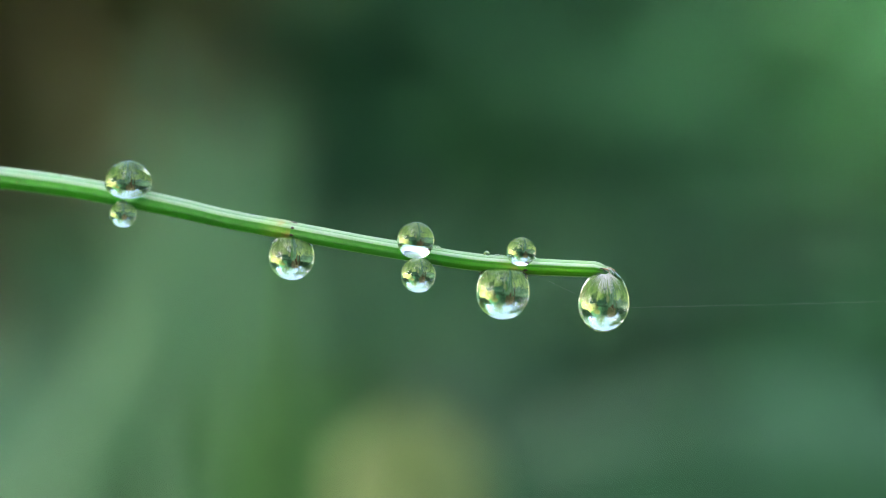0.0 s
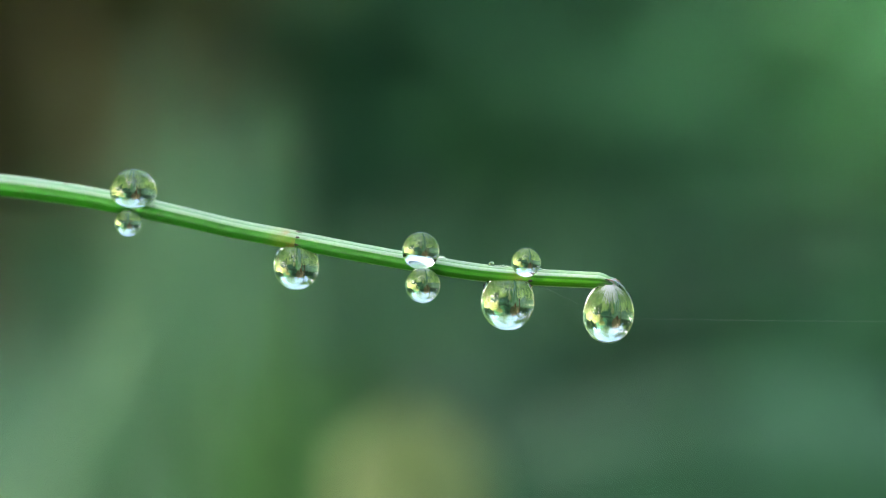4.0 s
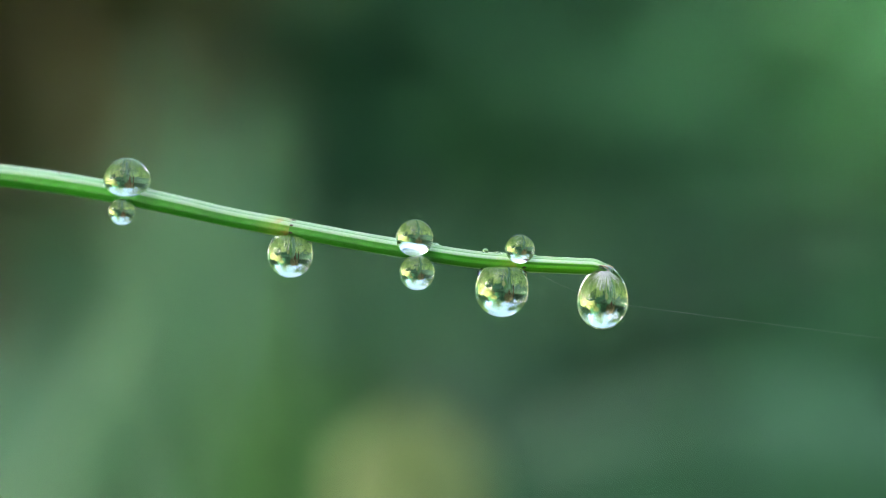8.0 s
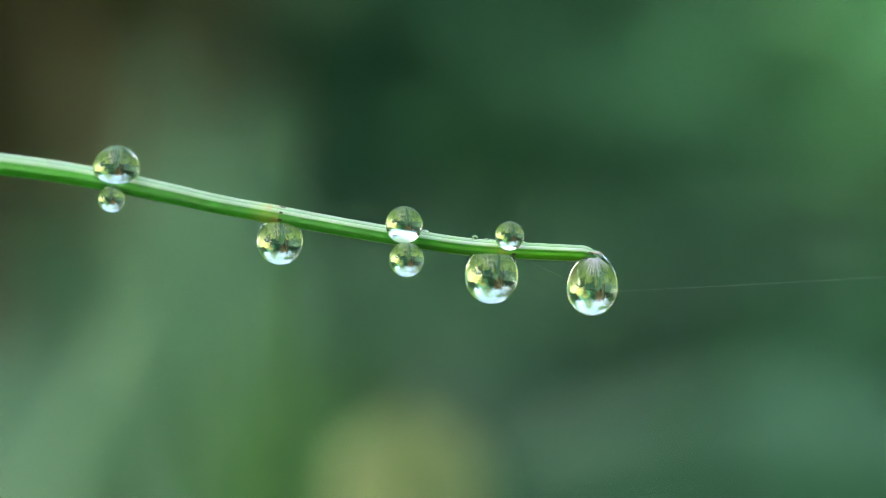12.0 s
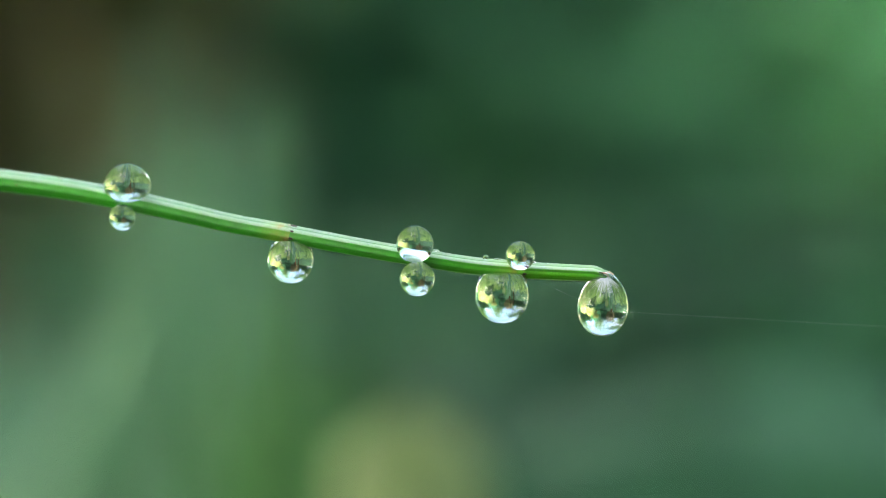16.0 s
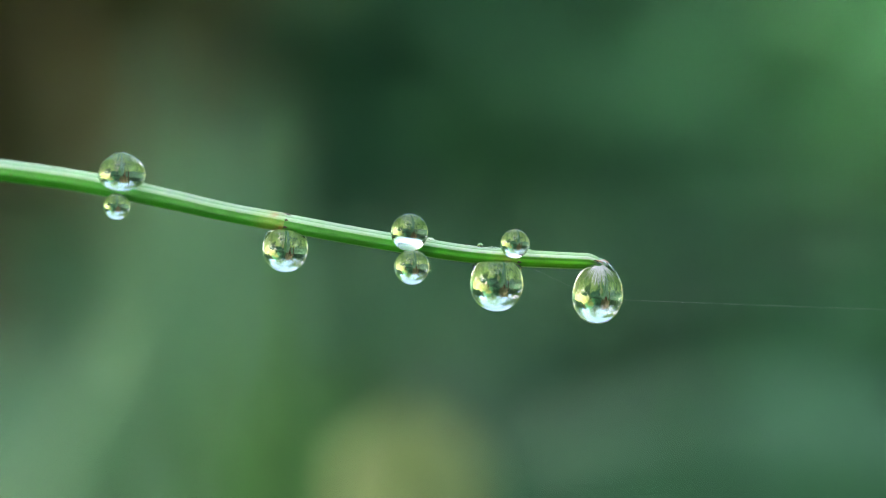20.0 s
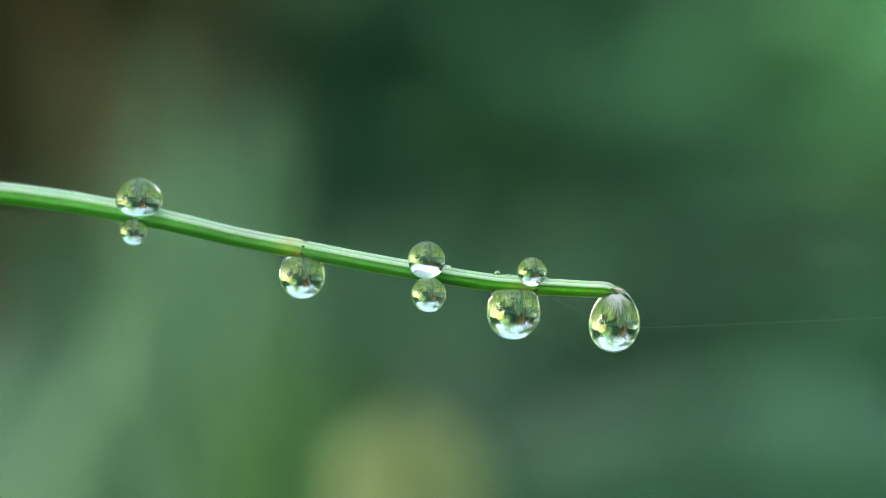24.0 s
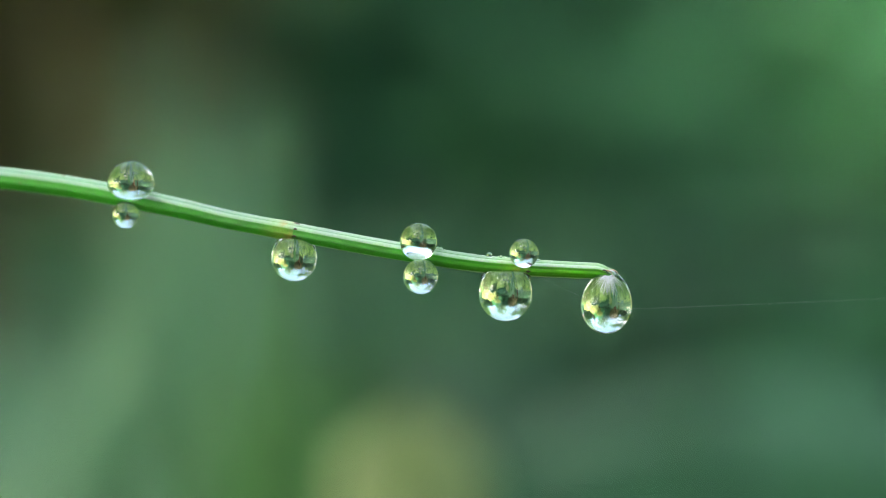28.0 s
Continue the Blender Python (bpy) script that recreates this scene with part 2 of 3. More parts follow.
# ---- the ground, one sheet to the horizon ----
def build_ground():
    steps = np.concatenate([[-400, -150, -60], np.linspace(-20, 20, 41), [60, 150, 400]])
    n, verts, faces = len(steps), [], []
    for y in steps:
        for x in steps:
            verts.append((x, y, 0.02 * noise.noise((x * 0.7, y * 0.7, 0)) - 0.02))
    for j in range(n - 1):
        faces += [(j * n + i, j * n + i + 1, (j + 1) * n + i + 1, (j + 1) * n + i) for i in range(n - 1)]
    tagged(piece("ground", verts, faces, GROUND), "mossy green meadow ground with dark soil", "ground", kind="structure")


def build_grass():
    rng = np.random.default_rng(4)
    verts, faces = [], []
    for n in range(70000):
        d, a = 0.25 + 9 * rng.random() ** 1.6, rng.random() * 6.283
        if n >= 18000:  # the sward ahead
            d, a = 0.8 + 4.4 * rng.random(), -1.0 + 2.0 * rng.random()
        high, lean, dirn, w = 0.08 + 0.17 * rng.random(), 0.1 * rng.random(), rng.random() * 6.283, 0.002 + 0.003 * rng.random()
        if n % 12 == 0 and n < 18000:  # broad blades close by
            d, a, w, high = 0.4 + 0.8 * rng.random(), rng.normal() * 0.8, 0.004 + 0.004 * rng.random(), 0.24 + 0.15 * rng.random()
        elif d < 1.1:
            high, w = high + 0.12, w + 0.001
        base = np.array((d * math.sin(a), d * math.cos(a), -0.02))
        over = np.array((math.cos(dirn), math.sin(dirn), 0)) * lean
        across = np.array((-math.sin(dirn), math.cos(dirn), 0)) * w
        b = len(verts)
        for f in (0, 0.4, 0.75):
            c = base + np.array((0, 0, high * f)) + over * f * f
            verts += [c - across * (1 - f * 0.5), c + across * (1 - f * 0.5)]
        verts.append(base + np.array((0, 0, high * 0.97)) + over)
        faces += [(b, b + 1, b + 3, b + 2), (b + 2, b + 3, b + 5, b + 4), (b + 4, b + 5, b + 6)]
    tagged(piece("grass", verts, faces, GRASS), "short green meadow grass on the ground", "grass", kind="stuff")


build_ground()
build_grass()


# ---- trees and shrubs round the glade ----
def build_tree(foot, radius, height, crown_at, spread, leaves, size, seed, label, mat):
    rng = np.random.default_rng(seed)
    tree = empty("tree", Matrix.Translation(foot))
    tagged(tree, label, "tree", "trees round the glade")
    z = np.linspace(0, 1, 12)
    line = [(0.05 * math.sin(3 * f + seed), 0.05 * math.cos(2 * f + seed), height * f - 0.05) for f in z]
    rad = [radius * (1.25 - 0.25 * min(1, f * 8)) * (1 - 0.7 * f) for f in z]
    piece("trunk", *tube(line, rad, 20, 7, 0.06)[:2], BARK, tree)
    for k in range(7):
        a, f = 2.4 * k + seed, 0.5 + 0.06 * k
        out = np.array((math.cos(a), math.sin(a), 0.55)) * spread[0] * (0.75 - 0.05 * k)
        root = np.array((0, 0, height * f))
        limb = glide([root, root + out * 0.5 + (0, 0, 0.1), root + out], 8)
        piece("limb", *tube(limb, np.linspace(radius * 0.4, radius * 0.08, 8), 8)[:2], BARK, tree)
    v, f = leaf_cloud(rng, leaves, crown_at, spread, size, 0.25)
    piece("crown", v, f, mat, tree)
    return tree


def build_shrub(foot, spread, leaves, size, seed, label, mat, lift=0.0, jitter=0.16):
    rng = np.random.default_rng(seed)
    shrub = empty("shrub", Matrix.Translation(foot))
    tagged(shrub, label, "shrub", "shrubs round the glade")
    for k in range(6):
        a = 1.05 * k + seed
        tip = np.array((math.cos(a) * spread[0] * 0.7, math.sin(a) * spread[1] * 0.7, spread[2] * 1.3 + lift))
        line = glide([(0, 0, -0.05), tip * (0.3, 0.3, 0.5), tip], 7)
        piece("branch", *tube(line, np.linspace(0.02, 0.005, 7), 7)[:2], BARK, shrub)
    v, f = leaf_cloud(rng, leaves, (0, 0, spread[2] + lift), spread, size, 0.35, 0.3, jitter)
    piece("crown", v, f, mat, shrub)
    return shrub


DEEP = "dense leafy shrub with shade put into its deep green"
TALL = "tall leafy tree with a rough brown trunk"
build_tree((-0.43, 3.2, 0), 0.1, 1.15, (0.06, 0.1, 0.9), (0.26, 0.3, 0.28), 2000, 0.07, 1, "low pollarded tree with brown bark and withered shoots", BROWN_LEAF)
build_tree((1.9, 5.6, 0), 0.07, 5.4, (-1.2, -1.4, 3.9), (2.9, 1.5, 1.4), 6000, 0.085, 18, "slender tree with thin airy foliage", CROWN_LEAF)
# two unseen dense crowns, added between the sun and the glade to shade it
build_tree((-2.5, -1.2, 0), 0.12, 3.8, (-0.05, 0.6, 2.7), (1.05, 2.3, 0.9), 13500, 0.15, 9, "unseen dense tree added to keep the sun off the glade", CROWN_LEAF)
build_tree((-4.9, 2.8, 0), 0.15, 6.4, (0.0, 0.0, 5.3), (1.7, 1.9, 1.35), 14000, 0.17, 10, "unseen dense tree added to keep the sun off the glade", CROWN_LEAF)
build_tree((-0.8, 3.6, 0), 0.035, 2.6, (0, 0, 2.3), (0.5, 0.5, 0.4), 900, 0.07, 51, "slender young tree with warm brown bark", CROWN_LEAF)
for x, y, n, seed in ((5.2, 4.2, 7500, 52), (5.6, 0.2, 7000, 53), (-5.2, 5.6, 7000, 54), (-3.9, 9.5, 4600, 2), (1.1, 11.5, 4200, 3), (6.5, 9.5, 4600, 4), (-9.0, 6.0, 3500, 5), (9.5, 2.0, 3500, 6), (-6.5, -7.0, 3500, 7), (5.0, -8.5, 3500, 8)):
    build_tree((x, y, 0), 0.16, 7.6, (0, 0, 4.3), (2.7, 2.2, 2.3), n, 0.2, seed, TALL, CROWN_LEAF)
# The leaf tones carry the shade and sun of these shrubs.
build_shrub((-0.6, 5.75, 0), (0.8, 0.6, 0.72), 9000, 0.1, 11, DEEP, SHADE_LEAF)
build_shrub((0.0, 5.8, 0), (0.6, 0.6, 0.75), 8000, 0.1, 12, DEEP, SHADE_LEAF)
build_shrub((-2.3, 5.2, 0), (1.2, 0.8, 0.8), 7000, 0.11, 13, "dense leafy shrub with shade put into its dark green", DARK_LEAF)
build_shrub((3.5, 6.4, 0), (1.3, 0.8, 0.95), 7000, 0.14, 17, "dense leafy shrub with shade put into its dark green", DARK_LEAF, 0.4)
build_shrub((0.8, 3.05, 0), (0.32, 0.3, 0.15), 3000, 0.06, 48, "low leafy herb with shade put into its dark green", SHADE_LEAF, 0.04)
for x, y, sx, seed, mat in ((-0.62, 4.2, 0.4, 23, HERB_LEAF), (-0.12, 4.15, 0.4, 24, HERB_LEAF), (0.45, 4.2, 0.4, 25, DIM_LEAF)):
    build_shrub((x, y, 0), (sx, 0.3, 0.18), 4000, 0.065, seed, "low leafy herb in a dull, shade-toned green", mat, 0.09 if seed == 24 else 0.16, 0.12 if seed == 24 else 0.2)
build_shrub((0.04, 4.3, 0), (0.2, 0.2, 0.16), 2200, 0.06, 55, "low leafy herb in a dull, shade-toned green", HERB_LEAF, 0.1, 0.2)
build_shrub((0.2, 4.1, 0), (0.17, 0.15, 0.12), 1800, 0.06, 68, "low leafy herb in a dull, shade-toned green", HERB_LEAF, 0.2, 0.22)
build_shrub((0.48, 3.9, 0), (0.2, 0.2, 0.18), 2200, 0.06, 69, "low leafy herb with half shade put into its green", MID_LEAF, 0.08, 0.24)
build_shrub((0.45, 4.8, 0), (0.27, 0.25, 0.23), 3500, 0.07, 34, "leafy shrub with half shade put into its green", MID_LEAF, 0.26, 0.26)
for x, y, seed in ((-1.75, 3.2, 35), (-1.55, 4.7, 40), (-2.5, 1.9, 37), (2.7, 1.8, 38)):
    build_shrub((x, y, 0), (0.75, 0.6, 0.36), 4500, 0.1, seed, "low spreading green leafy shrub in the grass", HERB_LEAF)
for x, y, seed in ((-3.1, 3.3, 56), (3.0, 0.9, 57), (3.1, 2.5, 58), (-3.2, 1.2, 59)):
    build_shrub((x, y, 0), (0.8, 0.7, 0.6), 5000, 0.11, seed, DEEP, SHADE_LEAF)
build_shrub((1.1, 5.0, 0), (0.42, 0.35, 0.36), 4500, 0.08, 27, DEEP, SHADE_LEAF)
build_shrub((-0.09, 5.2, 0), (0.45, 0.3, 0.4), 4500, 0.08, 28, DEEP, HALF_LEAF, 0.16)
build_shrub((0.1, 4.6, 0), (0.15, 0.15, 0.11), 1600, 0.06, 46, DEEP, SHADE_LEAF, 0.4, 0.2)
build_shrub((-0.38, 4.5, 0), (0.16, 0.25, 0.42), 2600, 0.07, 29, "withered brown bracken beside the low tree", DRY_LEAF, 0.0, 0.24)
build_shrub((0.42, 5.6, 0), (0.38, 0.4, 0.6), 5000, 0.08, 16, "leafy shrub with half shade put into its green", HALF_LEAF, 0.1, 0.3)
build_shrub((0.9, 4.6, 0), (0.38, 0.4, 0.56), 6000, 0.08, 14, "leafy shrub with sunlight put into its bright green", LIT_LEAF, 0.18, 0.36)
build_shrub((1.27, 4.1, 0), (0.55, 0.45, 0.46), 2400, 0.11, 19, "leafy shrub with sunlight put into its yellow-green", SUNNY_LEAF)
build_shrub((1.75, 3.15, 0), (0.42, 0.4, 0.24), 1500, 0.1, 36, "leafy shrub with sunlight put into its yellow-green", SUNNY_LEAF, 0.16, 0.22)
build_shrub((0.68, 4.05, 0), (0.2, 0.2, 0.12), 1500, 0.055, 60, "leafy shrub with sunlight put into its yellow-green", SUNNY_LEAF, 0.87, 0.2)
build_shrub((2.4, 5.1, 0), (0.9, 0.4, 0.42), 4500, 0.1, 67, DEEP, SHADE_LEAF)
build_shrub((1.3, 8.8, 0), (0.75, 0.5, 0.3), 3500, 0.12, 49, "leafy shrub with sunlight put into its yellow-green", SUNNY_LEAF, 1.15, 0.22)
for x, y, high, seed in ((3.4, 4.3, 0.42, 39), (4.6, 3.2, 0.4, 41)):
    build_shrub((x, y, 0), (0.6, 0.5, high), 2000, 0.12, seed, "leafy shrub with sunlight put into its yellow-green", SUNNY_LEAF)
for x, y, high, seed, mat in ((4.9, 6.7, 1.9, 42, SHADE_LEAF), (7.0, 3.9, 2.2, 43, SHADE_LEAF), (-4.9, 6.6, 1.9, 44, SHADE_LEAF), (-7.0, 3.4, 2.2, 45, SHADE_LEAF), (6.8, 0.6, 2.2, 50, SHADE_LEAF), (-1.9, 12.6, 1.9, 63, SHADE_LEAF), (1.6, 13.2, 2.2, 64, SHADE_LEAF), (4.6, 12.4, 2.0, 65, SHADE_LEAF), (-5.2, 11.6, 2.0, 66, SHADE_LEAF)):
    build_shrub((x, y, 0), (1.7, 1.2, high), 7000, 0.14, seed, "tall dense hedge shrub with shade put into its deep green", mat)
build_shrub((2.2, 4.1, 0), (0.6, 0.5, 0.42), 2200, 0.12, 15, "leafy shrub with sunlight put into its yellow-green", SUNNY_LEAF)


# Unseen shrubs added behind the camera to darken what the drops mirror.
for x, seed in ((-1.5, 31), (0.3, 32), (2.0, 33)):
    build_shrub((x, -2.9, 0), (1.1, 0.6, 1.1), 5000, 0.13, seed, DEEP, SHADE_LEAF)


def build_fallen():
    rng = np.random.default_rng(21)
    v, f = leaf_cloud(rng, 1300, (0.7, 1.5, 0.014), (0.62, 0.7, 0.016), 0.06, 0.0, 0.0)
    tagged(piece("fallen_leaves", v, f, FALLEN), "dry orange-brown leaves lying in the grass", "fallen leaves", kind="stuff")


build_fallen()


def build_clump(mat, seed, label):
    """A tuft of broad arching blades, a hand high."""
    rng = np.random.default_rng(seed)
    clump = empty("broad_grass_tuft", Matrix.Identity(4))
    tagged(clump, label, "grass tuft", "broad tufts in the sward")
    for k in range(15):
        a = 2 * math.pi * (k + 0.6 * rng.random()) / 15
        out, high = 0.06 + 0.12 * rng.random(), 0.2 + 0.12 * rng.random()
        way, across = np.array((math.cos(a), math.sin(a), 0)), (-math.sin(a), math.cos(a), 0)
        line = glide([way * 0.01 - (0, 0, 0.03), way * out * 0.3 + (0, 0, high * 0.6), way * out * 0.7 + (0, 0, high), way * out * 1.3 + (0, 0, high * 0.8)], 9)
        piece("blade", *strap(line, np.interp(np.linspace(0, 1, 9), (0, 0.5, 1), (0.004, 0.008, 0.0006)), across, 0.3), mat, clump)
    return clump


def build_clumps():
    rng = np.random.default_rng(61)
    kinds = [build_clump(mat, 62 + k, label) for k, (mat, label) in enumerate(((SUN_TONE_BLADE, "tuft of broad yellow-green blades in a sunlit tone"), (SHADE_BLADE, "tuft of broad dark green blades"), (SUN_TONE_BLADE, "tuft of broad yellow-green blades in a sunlit tone"), (STRAW_BLADE, "tuft of dry straw-coloured blades")))]
    for n in range(84):
        d, a = 0.75 + 2.1 * rng.random(), -0.95 + 1.9 * rng.random()
        kind = kinds[3] if a > 0.35 and n % 2 else kinds[n % 3]
        m = pose(d * math.sin(a), 0.25 + d * math.cos(a), 0, 0, 0, 360 * rng.random())
        if n in (0, 1, 2, 5):
            kinds[(0, 1, 2, 5).index(n)].matrix_world = m
        else:
            copy_thing(kind, m)


build_clumps()


# ---- tufts and broad leaves behind the stem, far out of focus ----
def leaf_parts(parent, root, pts, widths, mat, fold=0.15, names=("blade", "midrib")):
    line = glide([tuple(p) for p in pts], 32) - np.array(root)
    w = np.maximum(glide([(x,) for x in widths], 32)[:, 0], 0.0002)
    piece(names[0], *strap(line, w, (1, 0, 0.1), fold), mat, parent)
    if len(names) > 1:
        piece(names[1], *tube(line[:-2] - np.array((0, 0.0004, 0)), 0.0003 + 0.06 * w[:-2], 6)[:2], mat, parent)


def build_tuft(d, foot, tips, mat, label):
    """A tuft of strap-like blades. foot: u at the ground; tips: u, v and half width in mm on the stem's plane, and how far the blade bows."""
    k = MM * d / REACH
    root = Vector((foot * k, d, 0))
    tuft = empty("grass_tuft", Matrix.Translation(root))
    for n, (u, v, half, bow) in enumerate(tips):
        top = at(d + 0.02 * (n % 3), u, v)
        low = root + Vector(((u - foot) * k * 0.25, 0.01 * (n % 3), -0.02))
        mid = low.lerp(top, 0.55) + Vector((-(u - foot) * k * bow, 0.01, 0))
        near = mid.lerp(top, 0.6) + Vector((-(u - foot) * k * bow * 0.4, 0, 0.01))
        leaf_parts(tuft, root, [low, mid, near, top], [half * k * 0.5, half * k, half * k * 0.9, 0.0], mat)
    return tagged(tuft, label, "grass tuft", "tufts behind the stem")


def build_leaf(name, d, places, widths, mat, label, fold=0.15):
    """A single leaf on its stalk; places: u, v; widths: half widths, in mm on the stem's plane."""
    k = MM * d / REACH
    pts = [at(d, *p) for p in places]
    root = Vector((pts[0].x, d, 0))
    leaf = empty(name, Matrix.Translation(root))
    leaf_parts(leaf, root, pts, [w * k for w in widths], mat, fold)
    piece("stalk", *tube(glide([(0, 0.002, -0.02), (0.003, 0.002, (pts[0].z) * 0.5), tuple(pts[0] - root + Vector((0, 0.001, 0)))], 10), [0.0025] * 10, 8)[:2], mat, leaf)
    return tagged(leaf, label, "leaf", "broad leaves behind the stem")


PALE = "tuft of pale grey-green strap blades growing from the ground"
tuft_tall = build_tuft(1.7, -14.5, [(-17.2, 13.0, 1.4, 0.05), (-18.8, 7.0, 1.8, 0.08), (-15.6, 8.5, 2.0, 0.03), (-13.4, 10.0, 2.0, 0.02), (-11.6, 10.0, 2.1, 0.02), (-10.2, 8.5, 1.9, 0.02), (-9.4, 4.5, 1.6, 0.02), (-20.6, -2.0, 1.7, 0.1), (-22.0, -4.0, 1.7, 0.12)], PALE_BLADE, PALE)
tuft_low = build_tuft(1.2, -20.0, [(-25.0, -0.5, 1.5, 0.1), (-27.5, -2.5, 1.7, 0.14), (-23.2, -3.5, 1.5, 0.1), (-26.0, -4.0, 1.8, 0.1), (-28.5, -6.0, 1.9, 0.15), (-24.6, -7.0, 1.8, 0.1), (-27.0, -8.0, 1.9, 0.15), (-29.5, -3.0, 1.9, 0.15), (-21.8, -5.0, 1.7, 0.1), (-20.4, -7.5, 1.8, 0.08), (-18.8, -9.5, 1.7, 0.05)], BLUE_BLADE, PALE)
spires = build_tuft(0.5, -18.5, [(-17.2, 12.5, 1.3, 0.03), (-15.2, -4.5, 1.3, 0.1), (-21.5, -6.0, 1.2, 0.1)], PALE_BLADE, "slender pale green blades close behind the stem")
build_tuft(0.36, -13.0, [(-9.6, 8.5, 1.5, 0.02), (-12.0, -8.0, 1.2, 0.05)], GREEN_BLADE, "slender green blades close behind the stem")
build_tuft(1.45, -11.0, [(-14.2, -7.5, 1.6, 0.1), (-12.6, -5.0, 1.7, 0.05), (-11.0, -4.0, 1.8, 0.03), (-9.4, -4.5, 1.8, 0.05), (-7.8, -5.0, 1.8, 0.1), (-6.2, -6.0, 1.8, 0.1), (-4.8, -6.0, 1.7, 0.1)], GREEN_BLADE, "tuft of fresh green strap blades growing from the ground")
# Dark blades added to draw the slanting dark wedge beside the strap leaf.
build_tuft(1.0, -60.0, [(-14.0, -3.5, 1.5, 0.0), (-15.6, -7.0, 1.4, 0.0)], SHADE_BLADE, "leaning dark green blades growing from the ground")
build_leaf("yellowing_leaf", 0.62, [(-1.9, -20.0), (-1.9, -17.0), (-1.9, -13.8), (-1.9, -11.2), (-1.9, -9.6)], [1.5, 4.2, 4.7, 3.4, 0.5], YELLOWED, "rounded olive-yellow leaf turning colour", 0.04)
build_leaf("strap_leaf", 0.85, [(-27.3, -24), (-23.0, -17), (-19.4, -10), (-17.0, -4.5), (-15.4, 0.0)], [1.8, 2.7, 2.8, 2.3, 0.3], PALE_BLADE, "pale blue-green strap leaf leaning close behind the stem", 0.0)
build_leaf("blue_green_leaf", 1.8, [(0.0, -23), (5.5, -18.0), (12.0, -15.0), (20.0, -13.8), (30.0, -14.6), (38.0, -15.5)], [4.5, 5.8, 6.0, 5.6, 5.0, 3.0], TEAL_LEAF, "arching broad blue-green leaf growing from the ground")

# Leaf added to fill the overly dark gap between the herbs with an even tone.
build_leaf("dull_leaf", 1.9, [(3.0, -26), (2.0, -17), (2.2, -11), (3.2, -6.0)], [3.5, 5.0, 4.6, 1.2], DULL_BLADE, "added broad dull green leaf growing from the ground before the dark herbs")

# ---- the stem with its dew ----
TIP = (9.716, -1.046)
ANCHOR = at(REACH, *TIP)


def local(u, v, depth=0.0):
    """A place on the stem's plane, in metres from the stem's tip; depth: millimetres behind that plane, from which the stem bends away towards its foot."""
    far = 0.26 * max(0.0, -2.0 - max(u, -30.0))
    k = 1 + far * MM / REACH
    return np.array(((u * k - TIP[0]) * MM, (depth + far) * MM, (v * k - TIP[1]) * MM))


AXIS = [(-26.45, 4.28), (-22.4, 3.74), (-18.86, 3.1), (-15.32, 2.34), (-12.95, 1.8), (-9.18, 1.1), (-4.86, 0.3), (-1.48, -0.27), (1.89, -0.78), (4.93, -1.03), (7.29, -1.15), (9.2, -1.23)]


def axis_at(u):
    us, vs = zip(*AXIS)
    return np.interp(u, us, vs)


def thick_at(u):
    return float(np.interp(u, (-26.5, -18, -12, 0, 9), (0.69, 0.64, 0.58, 0.545, 0.5)))


def sheen_painted(ob, deep):
    """Painted pale sky sheen by vertex, and the way along the piece from 0 to 1."""
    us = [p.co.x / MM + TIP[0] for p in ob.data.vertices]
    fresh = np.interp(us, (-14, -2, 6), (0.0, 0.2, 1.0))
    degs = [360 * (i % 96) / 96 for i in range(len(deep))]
    # Painted gloss along the top near the tip, and a light rim below.
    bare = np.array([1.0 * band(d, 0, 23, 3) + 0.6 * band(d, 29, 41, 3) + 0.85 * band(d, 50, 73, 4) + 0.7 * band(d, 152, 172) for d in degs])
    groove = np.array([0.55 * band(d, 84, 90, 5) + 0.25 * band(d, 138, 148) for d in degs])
    for key, values in (("sky_sheen", deep * (1 - fresh) + bare * fresh), ("fresh", fresh), ("groove", groove * (0.15 + 0.85 * fresh))):
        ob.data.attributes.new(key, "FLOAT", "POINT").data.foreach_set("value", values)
    b = ob.data.attributes.new("along", "FLOAT", "POINT")
    rings = len(deep) // 96
    b.data.foreach_set("value", [i // 96 / (rings - 1) for i in range(len(deep))])
    return ob


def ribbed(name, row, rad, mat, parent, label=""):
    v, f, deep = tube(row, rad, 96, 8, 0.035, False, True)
    return sheen_painted(piece(name, v, f, mat, parent, label), deep)


